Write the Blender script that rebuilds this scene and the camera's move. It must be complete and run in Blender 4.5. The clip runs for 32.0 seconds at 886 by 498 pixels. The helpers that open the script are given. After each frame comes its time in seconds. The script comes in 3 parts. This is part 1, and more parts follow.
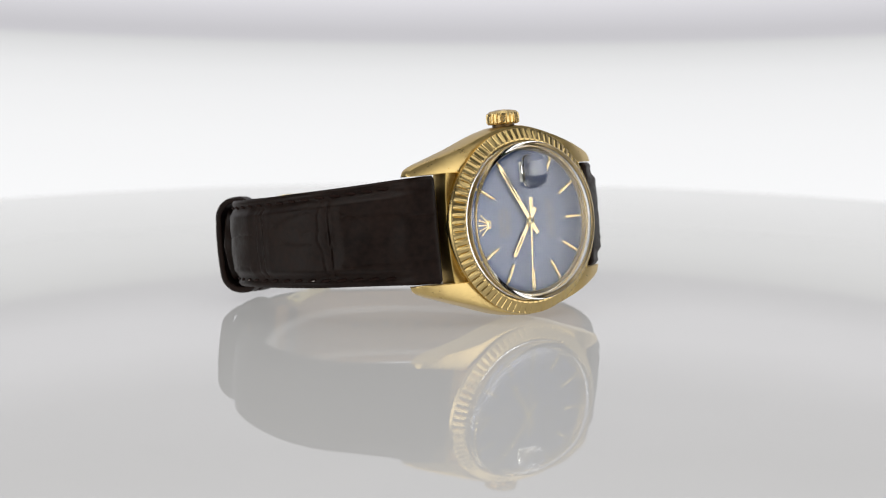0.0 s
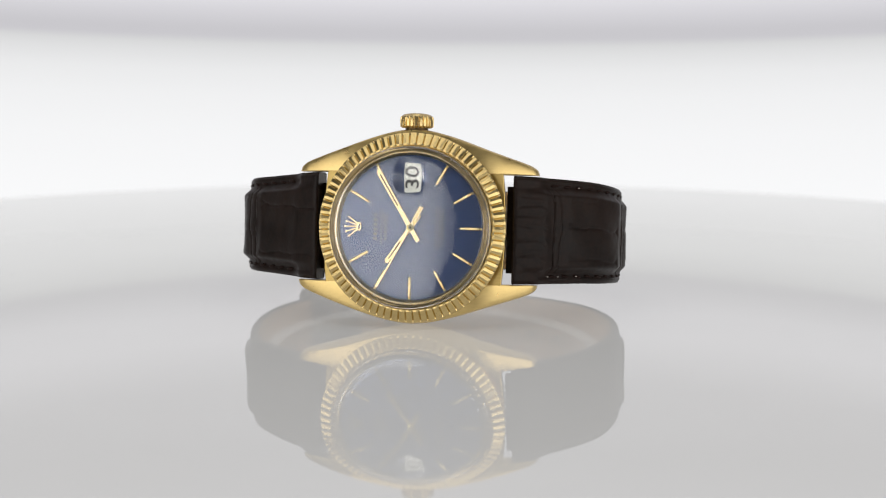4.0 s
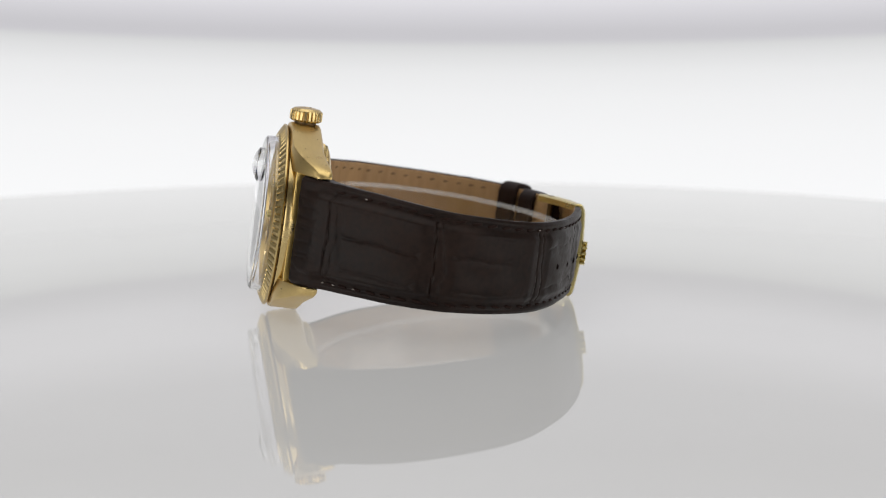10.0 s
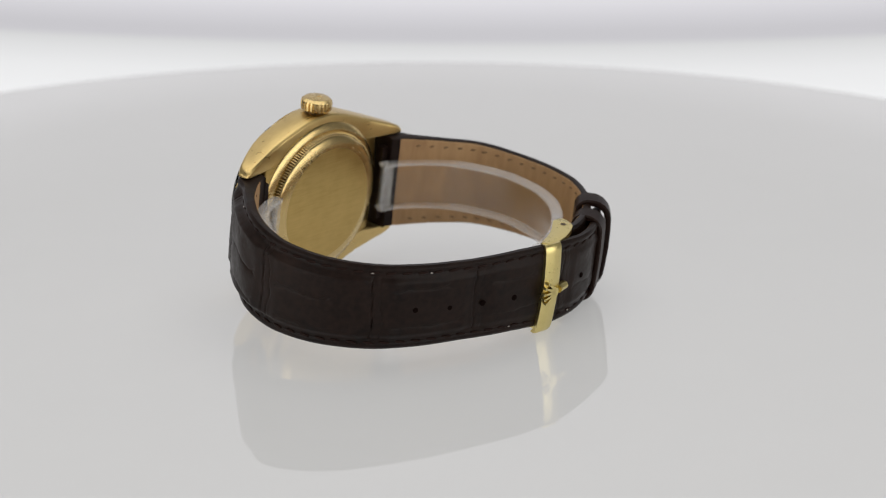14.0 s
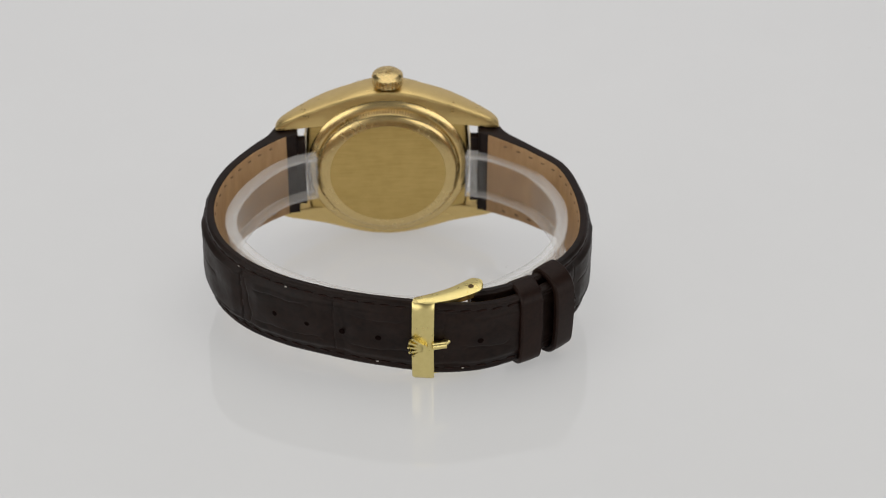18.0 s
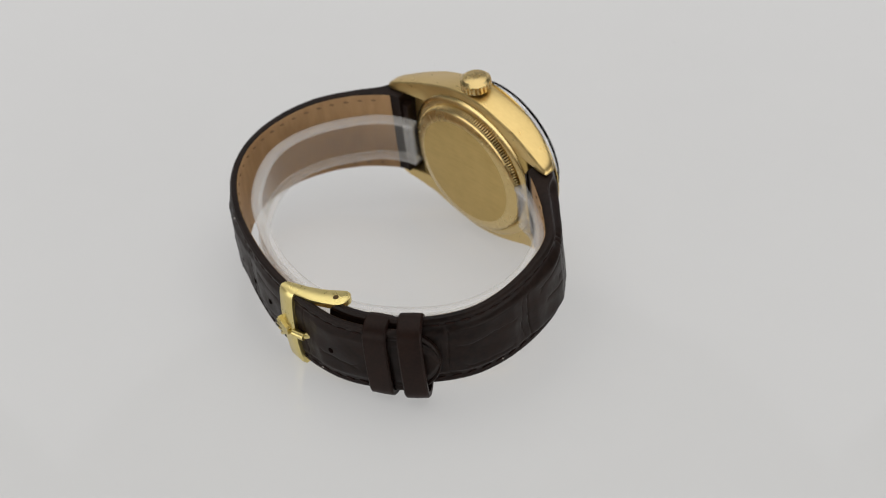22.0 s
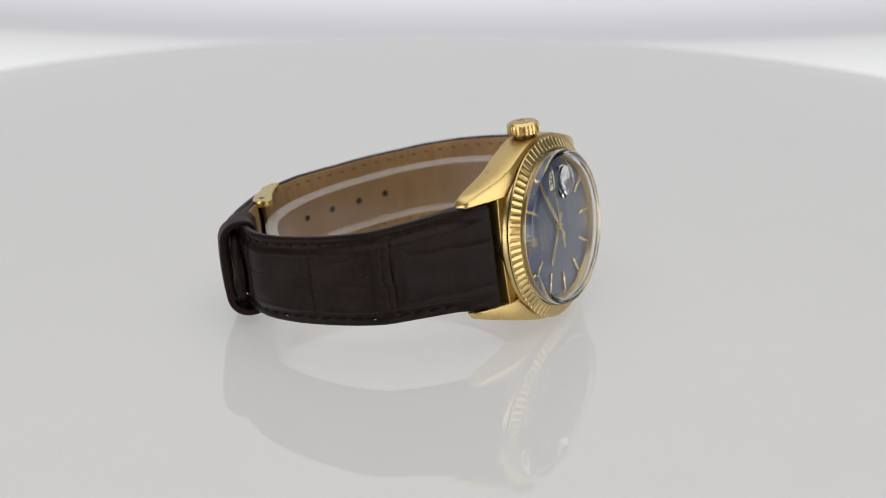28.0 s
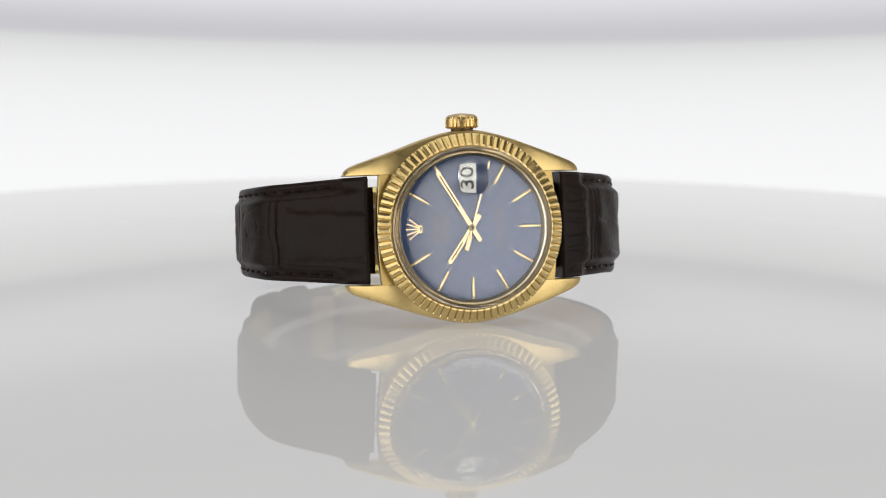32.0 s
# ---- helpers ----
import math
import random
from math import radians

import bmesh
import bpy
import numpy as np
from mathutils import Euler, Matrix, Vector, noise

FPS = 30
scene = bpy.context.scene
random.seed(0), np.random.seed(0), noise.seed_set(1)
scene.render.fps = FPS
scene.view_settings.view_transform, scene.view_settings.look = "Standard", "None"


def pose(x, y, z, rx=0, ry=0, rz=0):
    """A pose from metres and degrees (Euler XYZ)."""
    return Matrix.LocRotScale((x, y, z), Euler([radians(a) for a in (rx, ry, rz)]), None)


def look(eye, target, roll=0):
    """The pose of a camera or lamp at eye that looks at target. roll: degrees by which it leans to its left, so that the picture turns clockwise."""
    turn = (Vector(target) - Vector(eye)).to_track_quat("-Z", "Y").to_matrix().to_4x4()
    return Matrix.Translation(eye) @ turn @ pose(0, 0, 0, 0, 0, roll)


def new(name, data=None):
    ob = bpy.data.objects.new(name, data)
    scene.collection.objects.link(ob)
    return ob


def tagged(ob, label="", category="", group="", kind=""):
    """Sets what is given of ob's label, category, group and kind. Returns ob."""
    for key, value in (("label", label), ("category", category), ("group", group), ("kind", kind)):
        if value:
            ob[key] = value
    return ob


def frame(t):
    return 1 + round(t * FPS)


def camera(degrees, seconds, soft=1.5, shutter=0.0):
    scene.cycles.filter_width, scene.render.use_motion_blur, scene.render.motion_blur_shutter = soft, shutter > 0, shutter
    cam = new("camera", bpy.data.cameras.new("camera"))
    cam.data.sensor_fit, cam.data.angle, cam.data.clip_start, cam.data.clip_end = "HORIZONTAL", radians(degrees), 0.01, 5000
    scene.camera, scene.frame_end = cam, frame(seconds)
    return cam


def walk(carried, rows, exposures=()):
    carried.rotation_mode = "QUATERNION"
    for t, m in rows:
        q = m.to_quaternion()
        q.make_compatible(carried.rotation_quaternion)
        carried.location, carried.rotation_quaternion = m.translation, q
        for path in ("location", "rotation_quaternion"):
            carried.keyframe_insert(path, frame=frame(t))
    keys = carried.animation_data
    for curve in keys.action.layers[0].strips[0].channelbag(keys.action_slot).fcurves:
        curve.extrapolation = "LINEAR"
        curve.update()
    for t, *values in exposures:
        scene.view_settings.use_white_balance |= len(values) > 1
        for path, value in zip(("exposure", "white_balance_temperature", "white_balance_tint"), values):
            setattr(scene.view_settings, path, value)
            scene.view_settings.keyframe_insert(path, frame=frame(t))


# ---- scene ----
# The camera and its curved light screen swing up and down round the turntable;
# the turntable carries the watch round.
FOV = 22.484
DISC_Z = 0.0038
PIVOT = Vector((0.0, 0.0017, 0.02 - DISC_Z))
ARM, SIDE, LIFT = 0.4386, -0.00566, 0.00604
RISE = [(0, 8.33), (9.4, 8.33), (10, 8.45), (10.5, 9.0), (11, 10.01), (11.5, 11.32), (12, 12.72), (13, 15.45),
        (14, 18.29), (15.5, 22.9), (17, 27.55), (18, 30.32), (19, 32.96), (20, 35.41), (20.5, 36.38), (21, 36.88),
        (21.5, 36.96), (22, 36.71), (22.5, 36.04), (23, 34.84), (24, 31.86), (25, 28.73), (26.5, 24.5), (28, 20.35),
        (29, 17.62), (30, 14.85), (31, 11.95), (31.5, 10.43), (32, 8.91)]
TURN = [(0, 38.41), (4, -10.05), (8, -58.19), (12, -106.14), (16, -154.03), (20, -201.9), (24, -250.16), (28, -298.91),
        (32, -347.6)]
# the turn in even small steps
TURN = [(k / 2, float(np.interp(k / 2, [t for t, a in TURN], [a for t, a in TURN]))) for k in range(65)]


def arm_pose(elev, reach, side=0.0, lift=0.0):
    """A pose on the swing arm: x to the side, y up, z back towards the camera."""
    a = radians(elev)
    right, up, back = Vector((1, 0, 0)), Vector((0, math.sin(a), math.cos(a))), Vector((0, -math.cos(a), math.sin(a)))
    eye = PIVOT - side * right - lift * up + reach * back
    m = Matrix((right, up, back)).transposed().to_4x4()
    m.translation = eye
    return m


cam = camera(FOV, 32.0, soft=1.1)
walk(cam, [(t, arm_pose(e, ARM, SIDE, LIFT)) for t, e in RISE])
cam.data.dof.use_dof = True
cam.data.dof.focus_distance = 0.415
cam.data.dof.aperture_fstop = 22.0

# ---- world and lights ----
world = bpy.data.worlds.new("studio")
scene.world = world
world.use_nodes = True
world.node_tree.nodes["Background"].inputs[0].default_value = (0.95, 0.96, 1.0, 1)
world.node_tree.nodes["Background"].inputs[1].default_value = 0.12
scene.view_settings.exposure = 0.0


def softbox(name, eye, target, w, h, watts, colour=(1, 0.982, 0.95)):
    lamp = bpy.data.lights.new(name, "AREA")
    lamp.shape, lamp.size, lamp.size_y, lamp.energy, lamp.color = "RECTANGLE", w, h, watts, colour
    ob = new(name, lamp)
    ob.matrix_world = look(eye, target)
    return ob


# two broad soft boxes in front, one overhead
softbox("softbox_light", (-0.68, -0.54, 0.07), (0, 0, 0.05), 1.20, 0.50, 3.65)
softbox("softbox_light", (0.68, -0.54, 0.07), (0, 0, 0.05), 1.20, 0.50, 3.65)
softbox("overhead_light", (0, 0.05, 0.85), (0, 0, 0), 1.3, 1.3, 6.6)

# ---- materials ----
def material(name, colour, rough=0.5, metal=0.0, **more):
    m = bpy.data.materials.new(name)
    m.use_nodes = True
    b = m.node_tree.nodes["Principled BSDF"]
    b.inputs["Base Color"].default_value = (*colour, 1)
    b.inputs["Roughness"].default_value = rough
    b.inputs["Metallic"].default_value = metal
    for key, value in more.items():
        b.inputs[key.replace("_", " ")].default_value = value
    return m


def node(m, kind, **values):
    n = m.node_tree.nodes.new(kind)
    for key, value in values.items():
        n.inputs[key.replace("_", " ")].default_value = value
    return n


def link(m, a, out, b, inp):
    m.node_tree.links.new(a.outputs[out], b.inputs[inp])


def grain(m, scale, colours, bump=0.0, detail=4.0, rough=None, stretch=(1, 1, 1), distance=0.0001):
    """Noise at two scales over the base colour, the roughness and the relief."""
    b = m.node_tree.nodes["Principled BSDF"]
    co = node(m, "ShaderNodeTexCoord")
    mp = node(m, "ShaderNodeMapping", Scale=stretch)
    link(m, co, "Object", mp, "Vector")
    n = node(m, "ShaderNodeTexNoise", Scale=scale, Detail=detail)
    n2 = node(m, "ShaderNodeTexNoise", Scale=scale * 0.11, Detail=2.0)
    link(m, mp, "Vector", n, "Vector")
    link(m, co, "Object", n2, "Vector")
    mix = node(m, "ShaderNodeMath")
    mix.operation = "ADD"
    link(m, n, "Fac", mix, 0)
    link(m, n2, "Fac", mix, 1)
    half = node(m, "ShaderNodeMath")
    half.operation = "MULTIPLY"
    half.inputs[1].default_value = 0.5
    link(m, mix, 0, half, 0)
    if colours:
        ramp = node(m, "ShaderNodeValToRGB")
        ramp.color_ramp.elements[0].position, ramp.color_ramp.elements[1].position = 0.35, 0.65
        ramp.color_ramp.elements[0].color, ramp.color_ramp.elements[1].color = (*colours[0], 1), (*colours[1], 1)
        link(m, half, 0, ramp, "Fac")
        link(m, ramp, "Color", b, "Base Color")
    if rough:
        r = node(m, "ShaderNodeMapRange")
        r.inputs["From Min"].default_value, r.inputs["From Max"].default_value = 0.35, 0.65
        r.inputs["To Min"].default_value, r.inputs["To Max"].default_value = rough
        link(m, half, 0, r, "Value")
        link(m, r, "Result", b, "Roughness")
    if bump:
        bp = node(m, "ShaderNodeBump", Strength=bump, Distance=distance)
        link(m, n, "Fac", bp, "Height")
        link(m, bp, "Normal", b, "Normal")
    return m


GOLD = grain(material("polished_gold", (0.80, 0.62, 0.30), 0.2, 1.0), 900, ((0.61, 0.455, 0.20), (0.68, 0.515, 0.24)), 0.03,
             rough=(0.20, 0.30), distance=0.00002)
SATIN = grain(material("satin_gold", (0.78, 0.55, 0.22), 0.30, 1.0), 2500, ((0.64, 0.465, 0.19), (0.71, 0.53, 0.225)), 0.15,
              rough=(0.27, 0.38), stretch=(0.05, 1, 1), distance=0.00002)
BACKGOLD = grain(material("brushed_gold", (0.74, 0.52, 0.20), 0.34, 1.0), 3000, ((0.50, 0.348, 0.115), (0.60, 0.428, 0.158)), 0.25,
                 rough=(0.28, 0.42), stretch=(0.06, 1, 1), distance=0.00002)
PALE = grain(material("pale_gold", (0.86, 0.74, 0.34), 0.3, 1.0), 900, ((0.70, 0.58, 0.235), (0.78, 0.655, 0.285)), 0.06,
             rough=(0.26, 0.36), distance=0.00002)
FLUTED = grain(material("fluted_gold", (0.55, 0.41, 0.18), 0.34, 1.0), 1500, ((0.56, 0.415, 0.18), (0.63, 0.48, 0.215)), 0.06,
               rough=(0.19, 0.27), distance=0.00002)
HANDGOLD = grain(material("hand_gold", (0.68, 0.53, 0.27), 0.2, 1.0), 900, ((0.78, 0.62, 0.33), (0.85, 0.69, 0.38)), rough=(0.16, 0.26))
# Dark base colour holds the shade of gaps and grooves; inlays are truly dark.
SHADED_DARK = material("shaded_dark_metal", (0.10, 0.065, 0.03), 0.4, 1.0)
LEATHER = grain(material("dark_leather", (0.011, 0.007, 0.006), 0.48), 900, ((0.0060, 0.0032, 0.0025), (0.0187, 0.0097, 0.0069)), 0.4,
                rough=(0.32, 0.50), detail=6.0, distance=0.00012)
LEATHER.node_tree.nodes["Principled BSDF"].inputs["Specular IOR Level"].default_value = 0.14
KEEPER = grain(material("smooth_leather", (0.014, 0.007, 0.005), 0.42, Specular_IOR_Level=0.12), 1600, ((0.010, 0.0044, 0.0031), (0.019, 0.0086, 0.0056)), 0.25,
               distance=0.00006)
LINING = grain(material("tan_lining", (0.36, 0.21, 0.11), 0.6), 700, ((0.30, 0.168, 0.07), (0.43, 0.262, 0.12)), 0.5, detail=6.0,
               stretch=(1, 0.22, 1), distance=0.00018)
THREAD = material("brown_thread", (0.017, 0.0075, 0.0055), 0.6, Specular_IOR_Level=0.12)
TANTHREAD = material("tan_thread", (0.20, 0.12, 0.06), 0.8)
SPECK = material("pale_speck", (0.55, 0.5, 0.46), 0.4)
DIAL = grain(material("blue_dial", (0.018, 0.034, 0.094), 0.32, 0.6), 45, ((0.020, 0.041, 0.112), (0.024, 0.047, 0.128)))
DIAL.node_tree.nodes["Principled BSDF"].inputs["Coat Weight"].default_value = 0.78
DIAL.node_tree.nodes["Principled BSDF"].inputs["Coat Roughness"].default_value = 0.08
DIAL.node_tree.nodes["Principled BSDF"].inputs["Coat IOR"].default_value = 1.6
PRINT = material("gold_print", (0.22, 0.18, 0.12), 0.4, 0.5)
DATE = material("date_white", (0.72, 0.73, 0.66), 0.5)
INK = material("black_ink", (0.01, 0.01, 0.01), 0.5)
# Dark without gloss: the shade inside hollows is put into the colour.
HOLE_SHADE = material("hole_shade", (0.007, 0.004, 0.0035), 0.9, Specular_IOR_Level=0.0)
REHAUT = material("gold_flange", (0.50, 0.37, 0.17), 0.28, 1.0)
LENS = material("acrylic_lens", (1, 1, 1), 0.0, 0.0, Transmission_Weight=1.0, IOR=1.47)


def clear_glaze(name, tint=(0.985, 0.985, 0.99), rough=0.02, base=0.0, most=0.5, steep=5.0):
    """Clear acrylic: see-through, with a gloss that grows towards the edge."""
    m = bpy.data.materials.new(name)
    m.use_nodes = True
    nt = m.node_tree
    nt.nodes.remove(nt.nodes["Principled BSDF"])
    see = node(m, "ShaderNodeBsdfTransparent", Color=(*tint, 1))
    gloss = node(m, "ShaderNodeBsdfGlossy", Roughness=rough)
    edge = node(m, "ShaderNodeLayerWeight")
    power = node(m, "ShaderNodeMath")
    power.operation, power.inputs[1].default_value = "POWER", steep
    link(m, edge, "Facing", power, 0)
    grow = node(m, "ShaderNodeMath")
    grow.operation, grow.inputs[1].default_value, grow.inputs[2].default_value = "MULTIPLY_ADD", most, base
    link(m, power, 0, grow, 0)
    mix = node(m, "ShaderNodeMixShader")
    link(m, grow, 0, mix, 0)
    link(m, see, 0, mix, 1)
    link(m, gloss, 0, mix, 2)
    link(m, mix, 0, nt.nodes["Material Output"], "Surface")
    return m


CRYSTAL = material("acrylic_crystal", (0.985, 0.985, 0.99), 0.0, 0.0, Transmission_Weight=1.0, IOR=1.47)
CUFF = clear_glaze("clear_plastic", (0.955, 0.945, 0.925), 0.25, 0.06, 0.8, 4.0)
CUFF_EDGE = material("plastic_edge", (0.84, 0.83, 0.82), 0.3, Alpha=0.26)
CUFF_END = material("plastic_end", (0.84, 0.83, 0.82), 0.3, Alpha=0.2)
# glossy white acrylic; an added emission stands in for light from below
ACRYLIC = grain(material("white_acrylic_glow", (0.3, 0.3, 0.297), 0.3, Emission_Color=(1, 0.995, 0.988, 1), Emission_Strength=0.382, Specular_IOR_Level=0.0,
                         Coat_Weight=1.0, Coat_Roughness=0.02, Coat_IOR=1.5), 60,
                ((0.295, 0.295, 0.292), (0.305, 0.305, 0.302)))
GREY = grain(material("grey_paint", (0.25, 0.25, 0.26), 0.5), 40, ((0.22, 0.22, 0.23), (0.28, 0.28, 0.29)), 0.1)
CLOTH = grain(material("tent_cloth", (0.36, 0.36, 0.36), 0.9), 90, ((0.33, 0.33, 0.33), (0.39, 0.39, 0.39)), 0.2)


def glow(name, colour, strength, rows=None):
    """A glowing screen; rows: falloff painted into its emission by height, in metres."""
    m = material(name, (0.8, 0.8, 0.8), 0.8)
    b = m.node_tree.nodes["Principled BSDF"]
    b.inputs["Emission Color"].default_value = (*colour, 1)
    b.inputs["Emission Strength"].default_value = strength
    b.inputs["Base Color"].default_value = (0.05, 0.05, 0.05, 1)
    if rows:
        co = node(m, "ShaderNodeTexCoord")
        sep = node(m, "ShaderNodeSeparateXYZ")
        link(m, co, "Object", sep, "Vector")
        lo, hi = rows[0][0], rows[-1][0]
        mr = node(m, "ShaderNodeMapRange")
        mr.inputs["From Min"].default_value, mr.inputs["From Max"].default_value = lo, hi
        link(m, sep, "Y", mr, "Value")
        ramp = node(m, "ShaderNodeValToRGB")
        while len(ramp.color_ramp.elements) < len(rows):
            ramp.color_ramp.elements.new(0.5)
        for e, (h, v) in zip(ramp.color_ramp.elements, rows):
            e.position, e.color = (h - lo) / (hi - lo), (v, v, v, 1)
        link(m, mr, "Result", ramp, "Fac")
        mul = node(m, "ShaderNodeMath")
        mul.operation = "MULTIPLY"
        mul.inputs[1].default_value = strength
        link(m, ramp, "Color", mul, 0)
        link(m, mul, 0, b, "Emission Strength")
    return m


# ---- mesh helpers (millimetres in, metres out) ----
MM = 0.001


def mesh_ob(name, bm, mat, smooth=True, sharp=38):
    me = bpy.data.meshes.new(name)
    bmesh.ops.recalc_face_normals(bm, faces=bm.faces)
    bm.to_mesh(me)
    bm.free()
    me.materials.append(mat)
    if smooth:
        me.polygons.foreach_set("use_smooth", [True] * len(me.polygons))
        me.set_sharp_from_angle(angle=radians(sharp))
    return new(name, me)


def part(name, bm, mat, parent, label="", smooth=True, sharp=38):
    ob = mesh_ob(name, bm, mat, smooth, sharp)
    ob.parent = parent
    if label:
        ob["label"] = label
    return ob


def grid_mesh(bm, rows, close_u=False, close_v=False, cap=False):
    """Faces over a grid of points in millimetres. close_u joins the last row to the first, close_v the last column."""
    vs = [[bm.verts.new(Vector(p) * MM) for p in row] for row in rows]
    nu, nv = len(vs), len(vs[0])
    for i in range(nu if close_u else nu - 1):
        for j in range(nv if close_v else nv - 1):
            a, b, c, d = vs[i][j], vs[(i + 1) % nu][j], vs[(i + 1) % nu][(j + 1) % nv], vs[i][(j + 1) % nv]
            bm.faces.new((a, b, c, d))
    if cap:
        bm.faces.new(vs[0])
        bm.faces.new(vs[-1])
    return vs


def lathe(profile, seg=96, ripple=None):
    """A ring or disc turned round z; profile of (radius, height); radius 0 closes it."""
    bm = bmesh.new()
    rows = []
    for k in range(seg):
        a = 2 * math.pi * k / seg
        row = []
        for i, (r, h) in enumerate(profile):
            rr, hh = ripple(i, k, r, h) if ripple else (r, h)
            row.append((rr * math.cos(a), rr * math.sin(a), hh))
        rows.append(row)
    grid_mesh(bm, rows, close_u=True)
    bmesh.ops.remove_doubles(bm, verts=bm.verts, dist=1e-7)
    return bm


def block(x, y, z, at=(0, 0, 0), bevel=0.0, seg=2):
    """A box of that size in millimetres about a point, its edges rounded."""
    bm = bmesh.new()
    bmesh.ops.create_cube(bm, size=1, matrix=Matrix.Translation(Vector(at) * MM) @ Matrix.Diagonal((x * MM, y * MM, z * MM, 1)))
    if bevel:
        bmesh.ops.bevel(bm, geom=bm.edges[:], offset=bevel * MM, segments=seg, affect="EDGES", profile=0.6)
    return bm


def rod(a, b, r, seg=12):
    bm = bmesh.new()
    a, b = Vector(a), Vector(b)
    q = (b - a).to_track_quat("Z", "Y").to_matrix().to_4x4()
    bmesh.ops.create_cone(bm, cap_ends=True, segments=seg, radius1=r * MM, radius2=r * MM, depth=(b - a).length * MM,
                          matrix=Matrix.Translation((a + b) / 2 * MM) @ q)
    return bm


def add(bm, other):
    me = bpy.data.meshes.new("joined")
    other.to_mesh(me)
    other.free()
    bm.from_mesh(me)
    bpy.data.meshes.remove(me)
    return bm


def flat(points, z0, z1):
    """A prism over an outline of (x, y)."""
    bm = bmesh.new()
    lo = [bm.verts.new((x * MM, y * MM, z0 * MM)) for x, y in points]
    hi = [bm.verts.new((x * MM, y * MM, z1 * MM)) for x, y in points]
    n = len(points)
    bm.faces.new(lo[::-1])
    bm.faces.new(hi)
    for i in range(n):
        bm.faces.new((lo[i], lo[(i + 1) % n], hi[(i + 1) % n], hi[i]))
    return bm


def smoothstep(x):
    x = min(1.0, max(0.0, x))
    return x * x * (3 - 2 * x)


# ---- the studio ----
def cylinder_wall(radius, a0, a1, h0, h1, thick, steps=48):
    """An upright curved wall, angles in degrees from -z towards x, in the arm's axes (y up)."""
    bm = bmesh.new()
    rows = []
    for k in range(steps + 1):
        a = radians(a0 + (a1 - a0) * k / steps)
        d = Vector((math.sin(a), 0, -math.cos(a)))
        rows.append([(*(d * radius + Vector((0, h0, 0))),), (*(d * radius + Vector((0, h1, 0))),),
                     (*(d * (radius + thick) + Vector((0, h1, 0))),), (*(d * (radius + thick) + Vector((0, h0, 0))),)])
    grid_mesh(bm, rows, close_v=True, cap=True)
    return bm


# The screen's fade towards the seam is painted into its emission.
SCREEN = glow("screen_painted_glow", (0.985, 0.99, 1.0), 1.03,
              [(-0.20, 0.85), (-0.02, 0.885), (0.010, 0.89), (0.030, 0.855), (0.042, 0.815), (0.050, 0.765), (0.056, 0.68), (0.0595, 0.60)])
# The valance's shading is painted too; above 0.083 it's unseen, set for reflections.
VALANCE = glow("valance_painted_glow", (0.96, 0.947, 1.0), 1.03, [(0.057, 0.56), (0.0635, 0.53), (0.068, 0.60), (0.0735, 0.70), (0.083, 0.72), (0.10, 0.52), (0.13, 0.45), (0.24, 0.53), (0.33, 0.58), (0.50, 0.44), (0.90, 0.24)])
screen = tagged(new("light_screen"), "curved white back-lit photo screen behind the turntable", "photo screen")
part("diffuser", cylinder_wall(270, -52, 52, -200, 59.5, 2), SCREEN, screen, "bright white diffuser, its fade painted as glow")
part("valance", cylinder_wall(276, -58, 58, 57, 900, 2), VALANCE, screen, "pale grey upper cloth, its shading painted as glow")

# Unseen booth shell, added; its grey sets the dark reflections in gold and crystal.
tent = mesh_ob("wall_tent", cylinder_wall(1150, -180, 180, -500, 900, 10, 96), CLOTH)
tent.rotation_euler = (radians(90), 0, 0)
tagged(tent, "unseen grey cloth wall added to close the booth", "wall", kind="structure")
roof = mesh_ob("ceiling_tent", lathe([(0, 900), (1150, 900), (1150, 910), (0, 910)], 64), CLOTH)
tagged(roof, "unseen grey cloth roof added to close the booth", "ceiling", kind="structure")
floor = mesh_ob("floor", lathe([(0, -510), (1150, -510), (1150, -500), (0, -500)], 64), GREY)
tagged(floor, "grey painted floor of the photo booth", "floor", kind="structure")

turntable = tagged(new("turntable"), "glossy white acrylic turntable disc with an added glow, on a spindle", "turntable")
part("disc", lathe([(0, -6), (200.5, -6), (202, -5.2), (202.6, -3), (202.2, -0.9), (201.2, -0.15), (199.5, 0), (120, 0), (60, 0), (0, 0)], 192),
     ACRYLIC, turntable, "glossy white acrylic disc with an added glow")
part("spindle", lathe([(0, -60), (34, -60), (34, -12), (48, -8), (48, -6.2), (0, -6.2)], 64), GREY, turntable, "grey metal spindle")
random.seed(5)
DUST = material("grey_dust", (0.32, 0.31, 0.30), 0.9)
dust = bmesh.new()
for k in range(22):
    a, r, size = random.uniform(0, 2 * math.pi), 185 * math.sqrt(random.random()), random.uniform(0.05, 0.13)
    bmesh.ops.create_icosphere(dust, subdivisions=1, radius=size * MM,
                               matrix=Matrix.Translation(Vector((r * math.cos(a), r * math.sin(a), size * 0.3)) * MM) @ Matrix.Diagonal((1.4, 0.9, 0.6, 1)))
specks = part("dust", dust, DUST, turntable, "a few fine grey dust specks")
specks["kind"] = "stuff"
stand = tagged(new("turntable_stand"), "grey column that stands under the turntable", "stand")
part("column", lathe([(0, -500), (110, -500), (110, -485), (60, -470), (55, -90), (70, -80), (70, -60.2), (0, -60.2)], 64), GREY, stand)

# ---- the watch: x towards 6 o'clock, y towards the winding crown, z out of the dial ----
watch = tagged(new("wristwatch"), "gold wristwatch with blue dial and dark brown leather strap", "wristwatch")
LEAN = radians(8.1)
